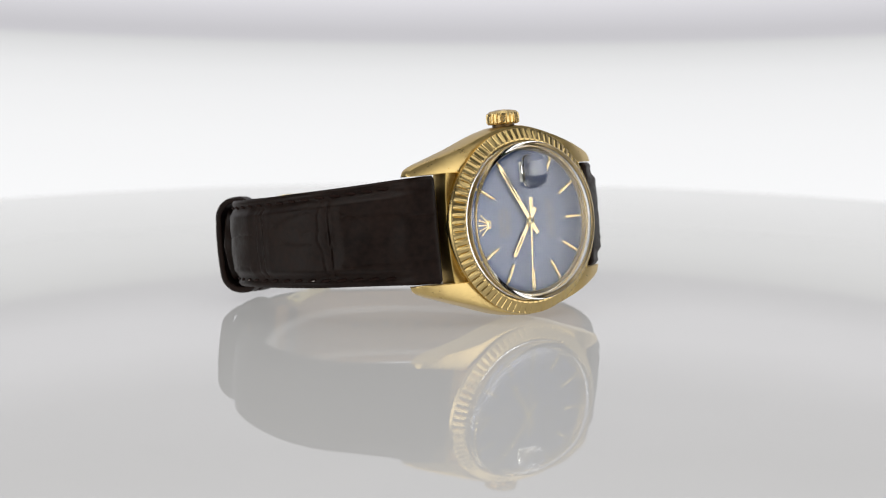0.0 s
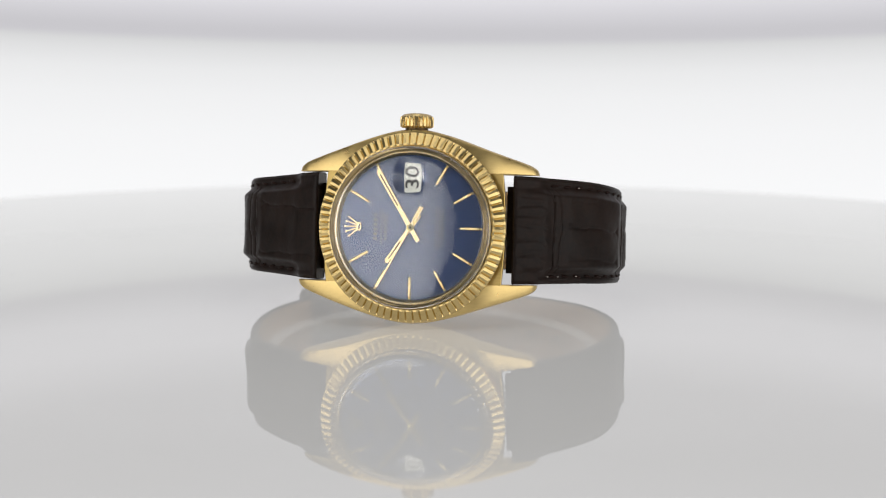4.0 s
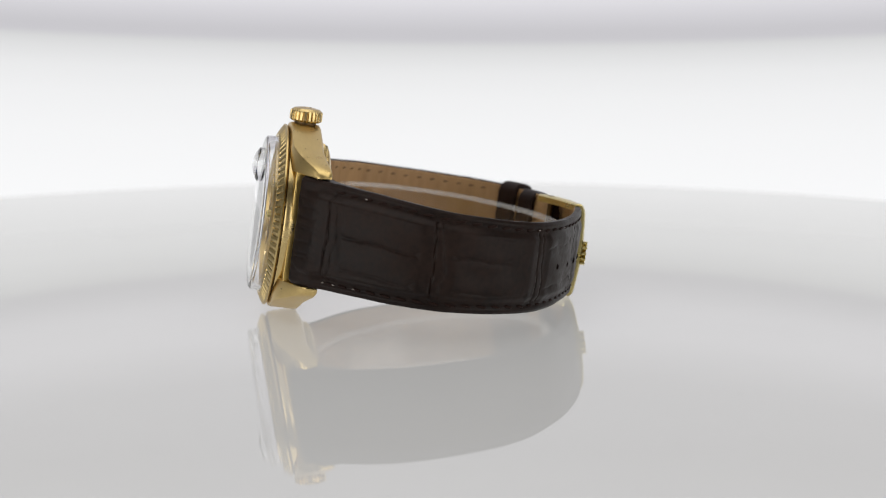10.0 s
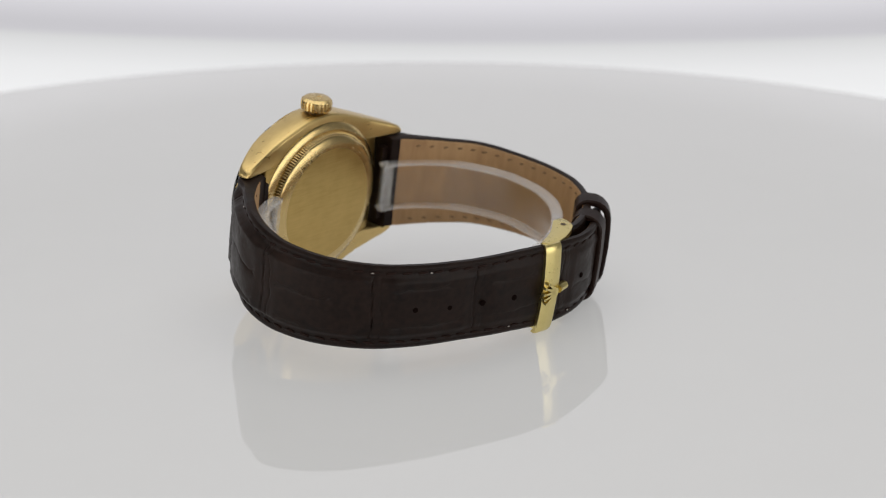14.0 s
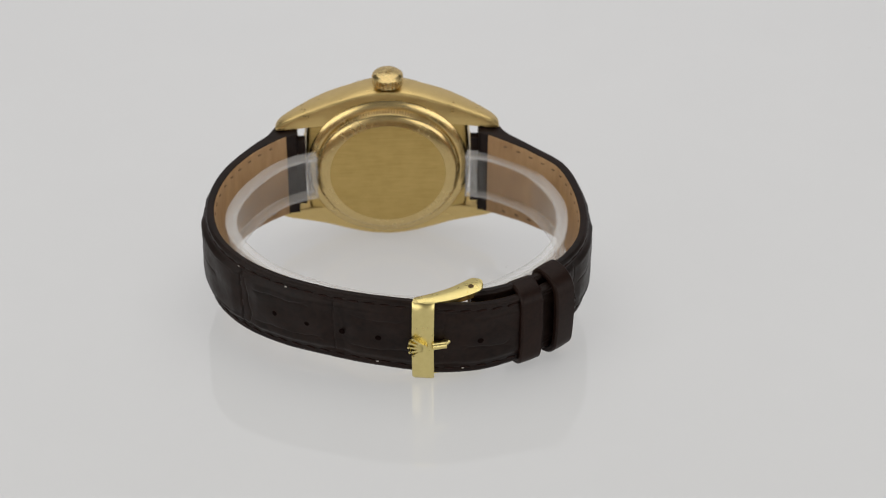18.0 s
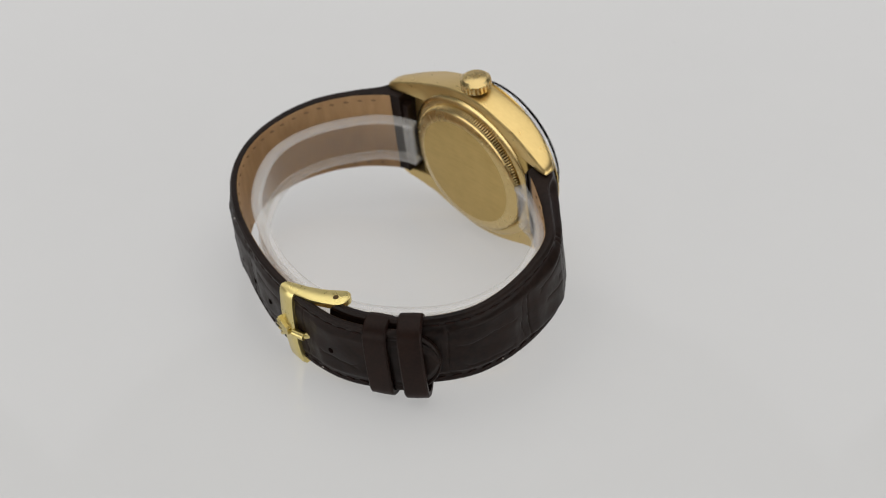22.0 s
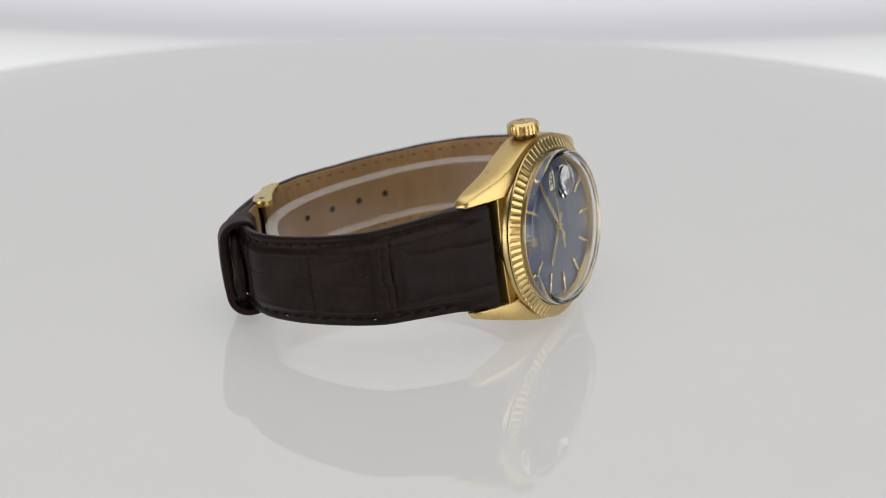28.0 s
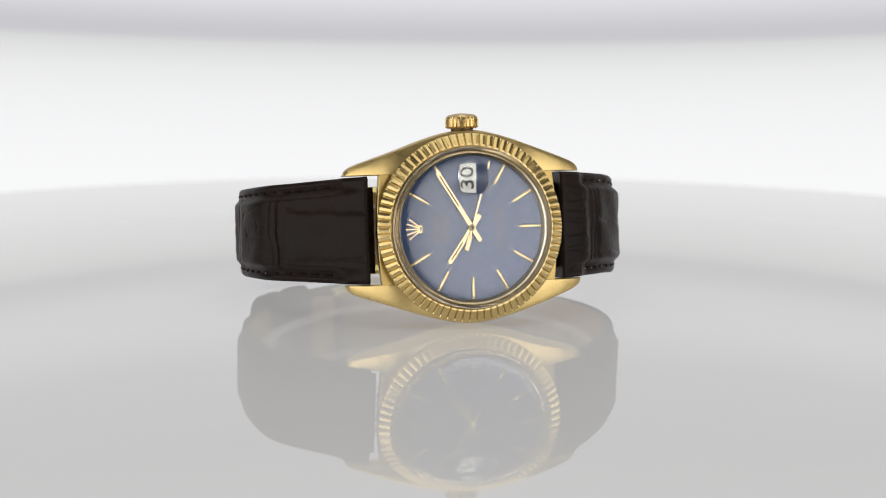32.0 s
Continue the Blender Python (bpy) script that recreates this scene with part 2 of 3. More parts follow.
WATCH_AT = Matrix.Translation((0.00485, -0.02845, 0.02233 - DISC_Z)) @ Matrix((
    (1, 0, 0), (0, math.sin(LEAN), -math.cos(LEAN)), (0, math.cos(LEAN), math.sin(LEAN)))).to_4x4()


def interp(x, rows):
    return float(np.interp(x, [r[0] for r in rows], [r[1] for r in rows]))


def lug(sx, sy):
    """A quarter of the middle case that runs out into one lug."""
    bm = bmesh.new()
    rows = []
    for k in range(25):
        u = 22.45 * (1 - (1 - k / 24) ** 1.35)
        vout = interp(u, [(0, 17.65), (3, 17.45), (6, 16.8), (9, 15.95), (12, 14.95), (16, 13.65), (20, 12.3), (21.3, 11.75), (22.1, 11.2), (22.45, 10.6)])
        # the shoulder swells round the crown
        vout += 0.45 * smoothstep(1 - u / 17) if sy > 0 else 0.0
        vin = 10.1 if u > 12 else 8.0
        top = interp(u, [(0, -1.3), (12, -1.4), (15, -2.2), (18, -3.5), (21, -5.15), (22.2, -6.0), (22.45, -6.5)])
        bot = interp(u, [(0, -7.35), (13, -7.4), (17, -8.0), (20, -8.6), (22, -8.8), (22.45, -8.4)])
        c = 0.45
        sec = [(vin, bot + 0.2), (vin, top - 0.15), (vin + 0.15, top), (vout - c - 0.5, top), (vout - 0.18, top - 0.28), (vout, top - c - 0.3),
               (vout, bot + 0.75), (vout - 0.1, bot + 0.38), (vout - 0.38, bot + 0.1), (vout - 0.75, bot), (vin + 0.2, bot)]
        sec = [(max(v, vin), n) for v, n in sec]
        rows.append([(sx * u, sy * v, n) for v, n in sec])
    grid_mesh(bm, rows, close_v=True, cap=True)
    return bm


part("case", lathe([(13.2, -7.4), (16.1, -7.4), (16.45, -7.1), (16.6, -6.5), (16.8, -4.5), (17.1, -2.6), (17.15, -1.7), (17.0, -1.42), (16.7, -1.3), (13.2, -1.3)], 160), GOLD, watch,
     "polished yellow gold middle case")
for sx in (1, -1):
    for sy in (1, -1):
        part("lug", lug(sx, sy), SATIN, watch, "polished gold case shoulder running into a lug", sharp=25)


def case_end(sx):
    """The gently bowed case wall between two lugs."""
    bm, rows = bmesh.new(), []
    sec = [(10.8, -7.4), (10.8, -2.6), (16.3, -2.6), (16.9, -2.62), (17.02, -2.74), (17.0, -3.1), (16.88, -4.4), (16.75, -5.6), (16.6, -6.8), (16.4, -7.2), (16.0, -7.4)]
    for k in range(13):
        y = 10.3 * (k / 6 - 1)
        rows.append([(sx * (x - (0.006 * y * y if x > 11 else 0)), y, z) for x, z in sec])
    grid_mesh(bm, rows, close_v=True, cap=True)
    return bm


# Darker gold here puts the strap's dark reflection into the wall's colour.
for sx in (1, -1):
    part("case_end", case_end(sx), BACKGOLD, watch, "gently bowed gold case wall between two lugs")
# Dark ring: the shade of the gap is put into its colour.
part("bezel_gap", lathe([(15.3, -1.75), (16.6, -1.75), (16.6, -1.0), (15.3, -1.0)], 96), SHADED_DARK, watch, "ring painted dark for the shade under the bezel")

FLUTES = 76


def flute(i, k, r, h):
    if i in (3, 4, 5, 6):
        d = abs((k % 8) / 8 - 0.5) * 2
        depth = (0.0, 0.12, 0.14, 0.055)[i - 3] * ((1 - d) + (1.0 if d < 0.1 else 0.0))
        return r - depth * 0.55, h - depth
    return r, h


part("bezel", lathe([(14.6, -1.1), (17.2, -1.12), (17.45, -0.92), (17.42, -0.62), (17.1, -0.38), (15.75, 0.35), (15.45, 0.48), (15.15, 0.46), (14.95, 0.3), (14.92, -0.5), (14.6, -1.1)],
                    FLUTES * 8, flute), FLUTED, watch, "finely fluted gold bezel", sharp=9)

# crystal with its magnifier
crystal = part("crystal", lathe([(14.85, 0.24), (14.85, 2.05), (14.7, 2.4), (14.3, 2.62), (13.0, 2.72), (9, 2.88), (4.5, 2.98), (0, 3.02),
                                 (0, 2.4), (4.5, 2.37), (9, 2.3), (12.4, 2.2), (13.6, 2.1), (13.85, 1.95), (14.15, 0.8), (14.17, 0.24), (14.85, 0.24)], 128),
               CRYSTAL, watch, "domed clear acrylic crystal")
crystal.visible_shadow = False


DOME = [(0, 3.02), (4.5, 2.98), (9, 2.88), (13.0, 2.72), (14.3, 2.62), (14.7, 2.4)]


def build_lens():
    """A rounded magnifying lens over the date."""
    bm = bmesh.new()
    rows = []
    for i in range(13):
        q = i / 12
        rows.append([])
        for k in range(40):
            a = 2 * math.pi * k / 40
            ca, sa = math.cos(a), math.sin(a)
            e = 0.62
            x = 2.75 * q * math.copysign(abs(ca) ** e, ca)
            y = 3.2 * q * math.copysign(abs(sa) ** e, sa)
            rows[-1].append((x - 0.1, y + 9.2, 3.5 + 1.1 * (1 - (x * x + y * y) / 10.5)))
    grid_mesh(bm, rows, close_v=True)
    bmesh.ops.remove_doubles(bm, verts=bm.verts, dist=1e-7)
    # the underside lies on the dome
    under = []
    for row in rows[:0:-1]:
        under.append([(x, y, interp(math.hypot(x, y), DOME) + 0.012) for x, y, z in row])
    under.append([(-0.1, 9.2, interp(9.2, DOME) + 0.012)] * 40)
    grid_mesh(bm, [rows[-1]] + under, close_v=True)
    bmesh.ops.remove_doubles(bm, verts=bm.verts, dist=1e-7)
    return bm


lens = part("magnifier", build_lens(), LENS, crystal, "date magnifying lens")
lens.visible_shadow = False

# dial
dial = part("dial", lathe([(0, -0.5), (13.75, -0.5), (13.75, -0.18), (13.5, -0.16), (12.6, 0), (0, 0)], 128), DIAL, watch, "dark blue dial")
part("flange", lathe([(13.76, -0.95), (14.88, -0.95), (14.88, 0.22), (13.94, 0.22), (13.93, 0.82), (13.8, 0.88), (13.42, -0.1), (13.76, -0.2), (13.76, -0.95)], 160), REHAUT, watch, "gold inner flange ring")


def marker(angle):
    """An applied baton; angle in degrees from 12 o'clock on the watch."""
    bm = block(0.6, 3.9, 0.46, (0, 10.95, 0.23), 0.2, 1)
    bmesh.ops.rotate(bm, verts=bm.verts, cent=(0, 0, 0), matrix=Matrix.Rotation(radians(90 - angle), 3, "Z"))
    return bm


for hour in (1, 2, 4, 5, 6, 7, 8, 9, 10, 11):
    part("hour_marker", marker(hour * 30), HANDGOLD, dial, "polished gold baton")
    part("minute_dot", add(bmesh.new(), block(0.45, 0.45, 0.1, (-math.cos(radians(hour * 30)) * 13.1, math.sin(radians(hour * 30)) * 13.1, -0.05), 0.1, 1)),
         PALE, dial)


def emblem(size, z0, z1, fat=1.0):
    """A plain fan of five rays on an oval base."""
    bm = bmesh.new()
    for a in (-46, -23, 0, 23, 46):
        ca, sa = math.cos(radians(a)), math.sin(radians(a))
        tip = Vector((-size * ca, size * sa * 1.05))
        foot = Vector((0.0, sa * size * 0.30))
        d = (tip - foot).normalized()
        w = Vector((-d.y, d.x)) * size * 0.05 * fat
        add(bm, flat([foot - w, foot + w, tip + w * 0.45, tip - w * 0.45], z0, z1))
        add(bm, flat([tuple(tip + Vector((math.cos(b), math.sin(b))) * size * 0.08 * min(fat, 1.4)) for b in [k * math.pi / 4 for k in range(8)]], z0, z1))
    add(bm, flat([(size * 0.14 + 0.15 * size * math.cos(b), 0.36 * size * math.sin(b)) for b in [k * math.pi / 8 for k in range(16)]], z0, z1))
    return bm


crest = emblem(2.3, 0.02, 0.3)
bmesh.ops.translate(crest, verts=crest.verts, vec=(-0.0099, 0, 0))
part("emblem", crest, HANDGOLD, dial, "applied gold fan-shaped emblem")
part("emblem_eye", flat([(-9.57 + 0.19 * math.cos(b), 0.52 * math.sin(b)) for b in [k * math.pi / 10 for k in range(20)]], 0.28, 0.31), DIAL, dial, "blue hollow of the emblem")

# lines of dial print, too fine to read, as bars across the dial's reading direction
for x, length, w in ((-6.6, 5.2, 0.78), (-5.5, 6.4, 0.34), (-4.75, 5.0, 0.55), (4.9, 7.6, 0.34), (5.75, 6.8, 0.34)):
    n = int(length / (w * 1.05))
    bars = bmesh.new()
    for k in range(n):
        add(bars, block(w * 0.9, w * 0.55, 0.02, (x, (k - (n - 1) / 2) * length / n, 0.012)))
    part("print_line", bars, PRINT, dial)

# date window
win = part("date_window", block(2.1, 3.7, 0.06, (-0.1, 9.2, 0.01)), DATE, dial, "white date disc behind the window", smooth=False)
txt = bpy.data.curves.new("date_digits", "FONT")
txt.body, txt.size, txt.align_x, txt.align_y, txt.extrude = "30", 2.35 * MM, "CENTER", "CENTER", 0.00001
txt.offset = 0.00002
tob = new("date_source", txt)
bpy.context.view_layer.update()
dm = bpy.data.meshes.new_from_object(tob.evaluated_get(bpy.context.evaluated_depsgraph_get()))
bpy.data.objects.remove(tob)
dm.materials.append(INK)
digits = new("date_digits", dm)
digits.parent = win
digits.matrix_basis = pose(-0.0001, 0.0092, 0.00006, 0, 0, 90) @ Matrix.Diagonal((1.24, 1, 1, 1))
digits["label"] = "black date number 30"


# each pointer is built along +y, then turned; clockwise degrees from 12 o'clock (-x)
def hand(length, tail, w0, w1, z):
    bm = flat([(-w0 / 2, -tail), (w0 / 2, -tail), (w0 / 2, 0.3 * length), (w1 / 2, length - w1 * 0.4), (0, length), (-w1 / 2, length - w1 * 0.4), (-w0 / 2, 0.3 * length)], z, z + 0.14)
    return bm


def set_hand(bm, angle):
    bmesh.ops.rotate(bm, verts=bm.verts, cent=(0, 0, 0), matrix=Matrix.Rotation(radians(90 - angle), 3, "Z"))
    return bm


part("hour_hand", set_hand(hand(7.9, 2.8, 0.8, 0.85, 0.32), 304.5), HANDGOLD, watch, "gold baton hour hand")
part("minute_hand", set_hand(hand(12.2, 2.9, 0.8, 0.85, 0.58), 58.8), HANDGOLD, watch, "gold baton minute hand")
sec = bmesh.new()
add(sec, flat([(-0.16, -4.2), (0.16, -4.2), (0.12, 12.6), (-0.12, 12.6)], 0.84, 0.92))
add(sec, flat([(-0.4, -4.3), (0.4, -4.3), (0.34, -1.4), (-0.34, -1.4)], 0.84, 0.92))
second_hand = part("second_hand", sec, HANDGOLD, watch, "thin gold sweep second hand")
part("centre_cap", lathe([(0, 0.9), (0.22, 0.92), (0.26, 1.12), (0.62, 1.02), (0.68, 0.8), (0.68, 0.1), (0, 0.1)], 24), PALE, watch, "round gold hand cap")

part("cap_dot", lathe([(0, 1.15), (0.3, 1.15), (0.3, 0.95), (0, 0.95)], 20), HOLE_SHADE, watch, "dot painted dark for the hollow in the cap")
for h, r0, r1 in (("hour_hand", 3.2, 7.0), ("minute_hand", 4.6, 11.2)):
    ob = [c for c in watch.children if c.name == h][0]
    z = 0.465 if h == "hour_hand" else 0.725
    part("inlay", set_hand(flat([(-0.13, r0), (0.13, r0), (0.13, r1), (-0.13, r1)], z - 0.01, z + 0.005), 304.5 if h == "hour_hand" else 58.8), SHADED_DARK, ob, "dark centre line")
DIAL_Z = 0.0
for c in watch.children:
    if c.name in ("dial", "hour_hand", "minute_hand", "second_hand", "centre_cap"):
        c.location.z = DIAL_Z

# winding crown at 3 o'clock
def crown_mesh():
    def rib(i, k, r, h):
        return (r - (0.34 if i in (2, 3) and k % 6 < 2 else 0.0), h)
    bm = lathe([(0, 0), (2.65, 0), (3.1, 0.3), (3.15, 1.5), (3.05, 2.05), (2.45, 2.5), (1.3, 2.72), (0, 2.76)], 144, rib)
    bmesh.ops.rotate(bm, verts=bm.verts, cent=(0, 0, 0), matrix=Matrix.Rotation(radians(-90), 3, "X"))
    bmesh.ops.translate(bm, verts=bm.verts, vec=(-0.0002, 0.01842, -0.0044))
    return bm


crown = part("crown", crown_mesh(), GOLD, watch, "ribbed gold winding crown", sharp=24)
tube = lathe([(0, 0), (2.1, 0), (2.1, 1.2), (0, 1.2)], 32)
bmesh.ops.rotate(tube, verts=tube.verts, cent=(0, 0, 0), matrix=Matrix.Rotation(radians(-90), 3, "X"))
bmesh.ops.translate(tube, verts=tube.verts, vec=(-0.0002, 0.01735, -0.0044))
part("crown_tube", tube, SHADED_DARK, watch, "dark crown tube")
mark = emblem(1.1, 0, 0.1)
bmesh.ops.rotate(mark, verts=mark.verts, cent=(0, 0, 0), matrix=Matrix.Rotation(radians(-90), 3, "X"))
bmesh.ops.translate(mark, verts=mark.verts, vec=(0.0001, 0.0211, -0.0044))
part("crown_emblem", mark, GOLD, crown)


# case back
part("back_ring", lathe([(12.5, -7.3), (16.4, -7.3), (16.4, -7.5), (16.2, -7.72), (15.6, -7.92), (15.1, -8.12), (14.85, -8.14), (12.5, -8.14)], 160), GOLD, watch,
     "polished gold ring round the case back")
back = part("case_back", lathe([(0, -8.0), (11.6, -8.0), (11.75, -9.93), (11.3, -9.965), (6, -10.0), (0, -10.01)], 160), BACKGOLD, watch,
            "brushed gold case back")
part("back_bevel", lathe([(11.76, -8.2), (13.7, -8.2), (14.0, -8.9), (14.15, -9.1), (14.05, -9.28), (13.6, -9.5), (12.8, -9.74), (12.1, -9.88), (11.76, -9.925), (11.76, -8.2)], 160), GOLD, back,
     "polished gold bevel round the case back")
# This ring's dark colour paints the shade between the teeth.
part("coin_groove", lathe([(13.9, -8.1), (14.45, -8.1), (14.05, -9.0), (13.9, -9.0), (13.9, -8.1)], 128), SHADED_DARK, back, "ring painted dark for the shade behind the coin teeth")
coin = bmesh.new()
for k in range(160):
    a = 2 * math.pi * k / 160
    tooth = block(0.5, 0.31, 1.15, (0, 0, 0), 0.1, 1)
    bmesh.ops.rotate(tooth, verts=tooth.verts, cent=(0, 0, 0), matrix=Matrix.Rotation(radians(24), 3, "Y"))
    bmesh.ops.translate(tooth, verts=tooth.verts, vec=(0.01432, 0, -0.0086))
    bmesh.ops.rotate(tooth, verts=tooth.verts, cent=(0, 0, 0), matrix=Matrix.Rotation(a, 3, "Z"))
    add(coin, tooth)
edge_teeth = part("coin_edge", coin, GOLD, back, "fine gold coin-edge teeth")
edge_teeth["kind"] = "stuff"


# ---- strap ----
LONG = [(19.1, -6.05), (21.8, -7.4), (25, -10.2), (28.4, -14), (32.4, -19.6), (34.8, -25.8), (35.4, -32), (34, -38.6), (30.8, -44.19), (26.5, -48.59),
        (20.5, -52.75), (15, -55.45), (9, -57.85), (2.5, -59.85), (-4, -61.05), (-10, -61.65), (-16.6, -61.15), (-22, -59.55), (-27.5, -56.65), (-31.5, -53.65), (-35, -50.5)]
SHORT = [(-19.1, -6.1), (-21.6, -7.7), (-25.5, -10.8), (-29.6, -14.3), (-33.9, -18.2), (-35.9, -21.6), (-37.2, -26), (-38, -30.8), (-38.1, -36.8), (-36.9, -42.8), (-34.1, -47.83), (-30.2, -52.05), (-25.2, -55.45),
         (-19.5, -57.85), (-14.6, -58.85)]


def smooth_path(points, step=0.25):
    """Catmull-Rom through the points, walked at an even step; gives places, outward normals and lengths."""
    p = [Vector(q) for q in points]
    p = [p[0] * 2 - p[1]] + p + [p[-1] * 2 - p[-2]]
    dense = []
    for i in range(1, len(p) - 2):
        for k in range(24):
            t = k / 24
            dense.append(0.5 * ((2 * p[i]) + (p[i + 1] - p[i - 1]) * t + (2 * p[i - 1] - 5 * p[i] + 4 * p[i + 1] - p[i + 2]) * t * t
                                + (3 * p[i] - p[i - 1] - 3 * p[i + 1] + p[i + 2]) * t ** 3))
    dense.append(p[-2])
    xs = np.array([q[:] for q in dense])
    s = np.concatenate([[0], np.cumsum(np.hypot(*np.diff(xs, axis=0).T))])
    ss = np.arange(0, s[-1], step)
    q = np.stack([np.interp(ss, s, xs[:, 0]), np.interp(ss, s, xs[:, 1])], 1)
    d = np.gradient(q, axis=0)
    d /= np.linalg.norm(d, axis=1)[:, None]
    nrm = np.stack([-d[:, 1], d[:, 0]], 1)
    mid = np.array([0, -33.0])
    if ((q - mid) * nrm).sum() < 0:
        nrm = -nrm
    return q, nrm, ss


def scale_relief(s, v, cuts, hw):
    """Grooves between the hide's scales, in millimetres below the surface."""
    g = 0.0
    for k, (c, depth, lines) in enumerate(cuts):
        wob = 0.35 * math.sin(v * 0.42 + k) + 0.10 * math.sin(v * 1.3 + k * 1.7)
        for off, share in ((-0.85, 1.0), (0.75, 0.75)):
            g = max(g, 1.35 * depth * share * math.exp(-((s - c - wob * (1 + off * 0.5) - off) / 0.30) ** 2))
        if abs(s - c) < 1.6:
            g = max(g, 0.45 * depth * smoothstep((1.6 - abs(s - c)) / 0.7))
        nxt = cuts[k + 1][0] if k + 1 < len(cuts) else c + 22
        if c <= s < nxt:
            f = (s - c) / (nxt - c)
            for v0, v1, f0, f1, d in lines:
                if f0 - 0.05 < f < f1 + 0.05:
                    line = v0 + (v1 - v0) * (f - f0) / (f1 - f0) + 0.16 * math.sin(s * 0.7 + k + v0) + 0.07 * math.sin(s * 2.1 + v0)
                    fade = smoothstep((f - f0) / 0.06 + 0.5) * smoothstep((f1 - f) / 0.06 + 0.5)
                    # creases fork where they meet the cross grooves
                    fork = 0.55 * max(0.0, 1 - min(f - f0, f1 - f) / 0.07) ** 1.6
                    for side in (-1, 1):
                        off = v - line - side * fork
                        g = max(g, d * 0.62 * fade * max(math.exp(-(off / 0.24) ** 2), 0.40 * math.exp(-(off / 0.7) ** 2)))
            # plates round off towards the cross grooves
            near = min(s - c, nxt - s)
            if near < 3.4:
                g = max(g, 0.17 * (1 - smoothstep((near - 1.2) / 2.2)))
    # a net of small round scales near the case, and wrinkles along the cross grooves
    net = net_to(s, cuts)
    if net > 0.01:
        near = noise.voronoi(Vector((s / 3.1 + 0.25 * math.sin(v), v / 2.7, 0.37)))[0]
        g = max(g, 0.085 * net * math.exp(-((near[1] - near[0]) / 0.11) ** 2))
    return 1.5 * g


def net_to(s, cuts):
    """How far the net of small scales shows at a length."""
    wrinkle = max(smoothstep((2.6 - abs(s - c - 0.3)) / 1.2) for c, depth, lines in cuts)
    return max(smoothstep((cuts[1][0] - 0.5 - s) / 1.5) if cuts[1][0] < 12 else 0.0, 0.55 * wrinkle)


def build_strap(path, hw, thick, bulge, cuts, mid, end, tip=False):
    """One strap piece: outer skin, edges and inner skin as one closed mesh."""
    q, nrm, ss = smooth_path(path)
    cuts = [(c - 1.65, d, lines) for c, d, lines in cuts]
    total = ss[-1]
    across = 92
    bm, rows = bmesh.new(), []
    for (x, z), (nx, nz), s in zip(q, nrm, ss):
        w = interp(s, hw)
        if tip:
            left = total - s
            if left < 7:
                w *= max(0.12, math.sqrt(max(0.0, 1 - ((7 - left) / 7) ** 2.0)))
        th, bu, c = interp(s, thick), interp(s, bulge), interp(s, mid)
        ring = []
        for k in range(across + 1):
            v = -w + 2 * w * k / across
            e = w - abs(v)
            o = bu * smoothstep((e - 1.7) / 1.6) - 0.35 * (1 - smoothstep(e / 0.5)) - 0.16 * math.exp(-((e - 1.35) / 0.28) ** 2)
            o += (0.06 * math.sin(s * 0.7 + v * 0.5) + 0.07 * math.sin(s * 0.31 - v * 0.8 + 1) * math.sin(v * 0.45 + s * 0.13)) * smoothstep((e - 2) / 2)
            flush = 2.3 - 0.5 * (1 - smoothstep(e / 0.7)) - 0.6 * max(0.0, 1 - s / 1.2) ** 2
            o = flush + (o - flush) * smoothstep(s / 7.0) - scale_relief(s, v, cuts, w) * smoothstep((e - 1.5) / 0.8) * smoothstep(s / 1.5)
            ring.append((x + nx * o, v, z + nz * o))
        ring += [(x - nx * th * 0.25, w + 0.03, z - nz * th * 0.25), (x - nx * th * 0.8, w, z - nz * th * 0.8)]
        for k in range(9):
            v = (w - 0.25) * (1 - 2 * k / 8)
            ring.append((x - nx * th, v, z - nz * th))
        ring += [(x - nx * th * 0.8, -w, z - nz * th * 0.8), (x - nx * th * 0.25, -w - 0.03, z - nz * th * 0.25)]
        rows.append([(px, pv + c, pz) for px, pv, pz in ring])
    # the loop round the spring bar, narrower than the strap
    (x0, z0), (nx, nz) = q[0], nrm[0]
    dx, dz = (q[1] - q[0]) / np.linalg.norm(q[1] - q[0])
    # the end is cut square to the case
    end = math.copysign(end, x0)
    for i in range(13):
        rows[i] = [(x + dx * k, v, z + dz * k) for x, v, z, k in ((x, v, z, (end - x) / dx * (1 - i / 13)) for x, v, z in rows[i])]
    first = rows[0]
    for back in (0.05, 1.6):
        ring = []
        for x, v, z in first:
            o = (x - x0) * nx + (z - z0) * nz
            o = min(o, -1.5) if o > -1.0 else o + 0.3
            ring.append((end - math.copysign(back, x0), v * 0.8, z0 + nz * o))
        rows.insert(0, ring)
    grid_mesh(bm, rows, close_v=True, cap=True)
    return bm, q, nrm, ss


def build_lining(q, nrm, ss, hw, thick, mid, s0, s1):
    bm, rows = bmesh.new(), []
    for (x, z), (nx, nz), s in zip(q, nrm, ss):
        if not s0 <= s <= s1:
            continue
        w, th = interp(s, hw) - 0.2, interp(s, thick)
        a, b, c = th - 0.02, th + 0.10, interp(s, mid)
        rows.append([(x - nx * a, c + w, z - nz * a), (x - nx * b, c + w - 0.15, z - nz * b)] + [(x - nx * b, c + w * (1 - k / 4), z - nz * b) for k in range(1, 8)]
                    + [(x - nx * b, c - w + 0.15, z - nz * b), (x - nx * a, c - w, z - nz * a)])
    grid_mesh(bm, rows, close_v=True, cap=True)
    return bm


HW_LONG = [(0, 10.0), (6, 9.8), (20, 9.45), (32, 8.9), (43, 8.5), (54, 8.25), (68, 8.0), (89, 8.4), (98, 7.95), (106, 7.65), (130, 7.6)]
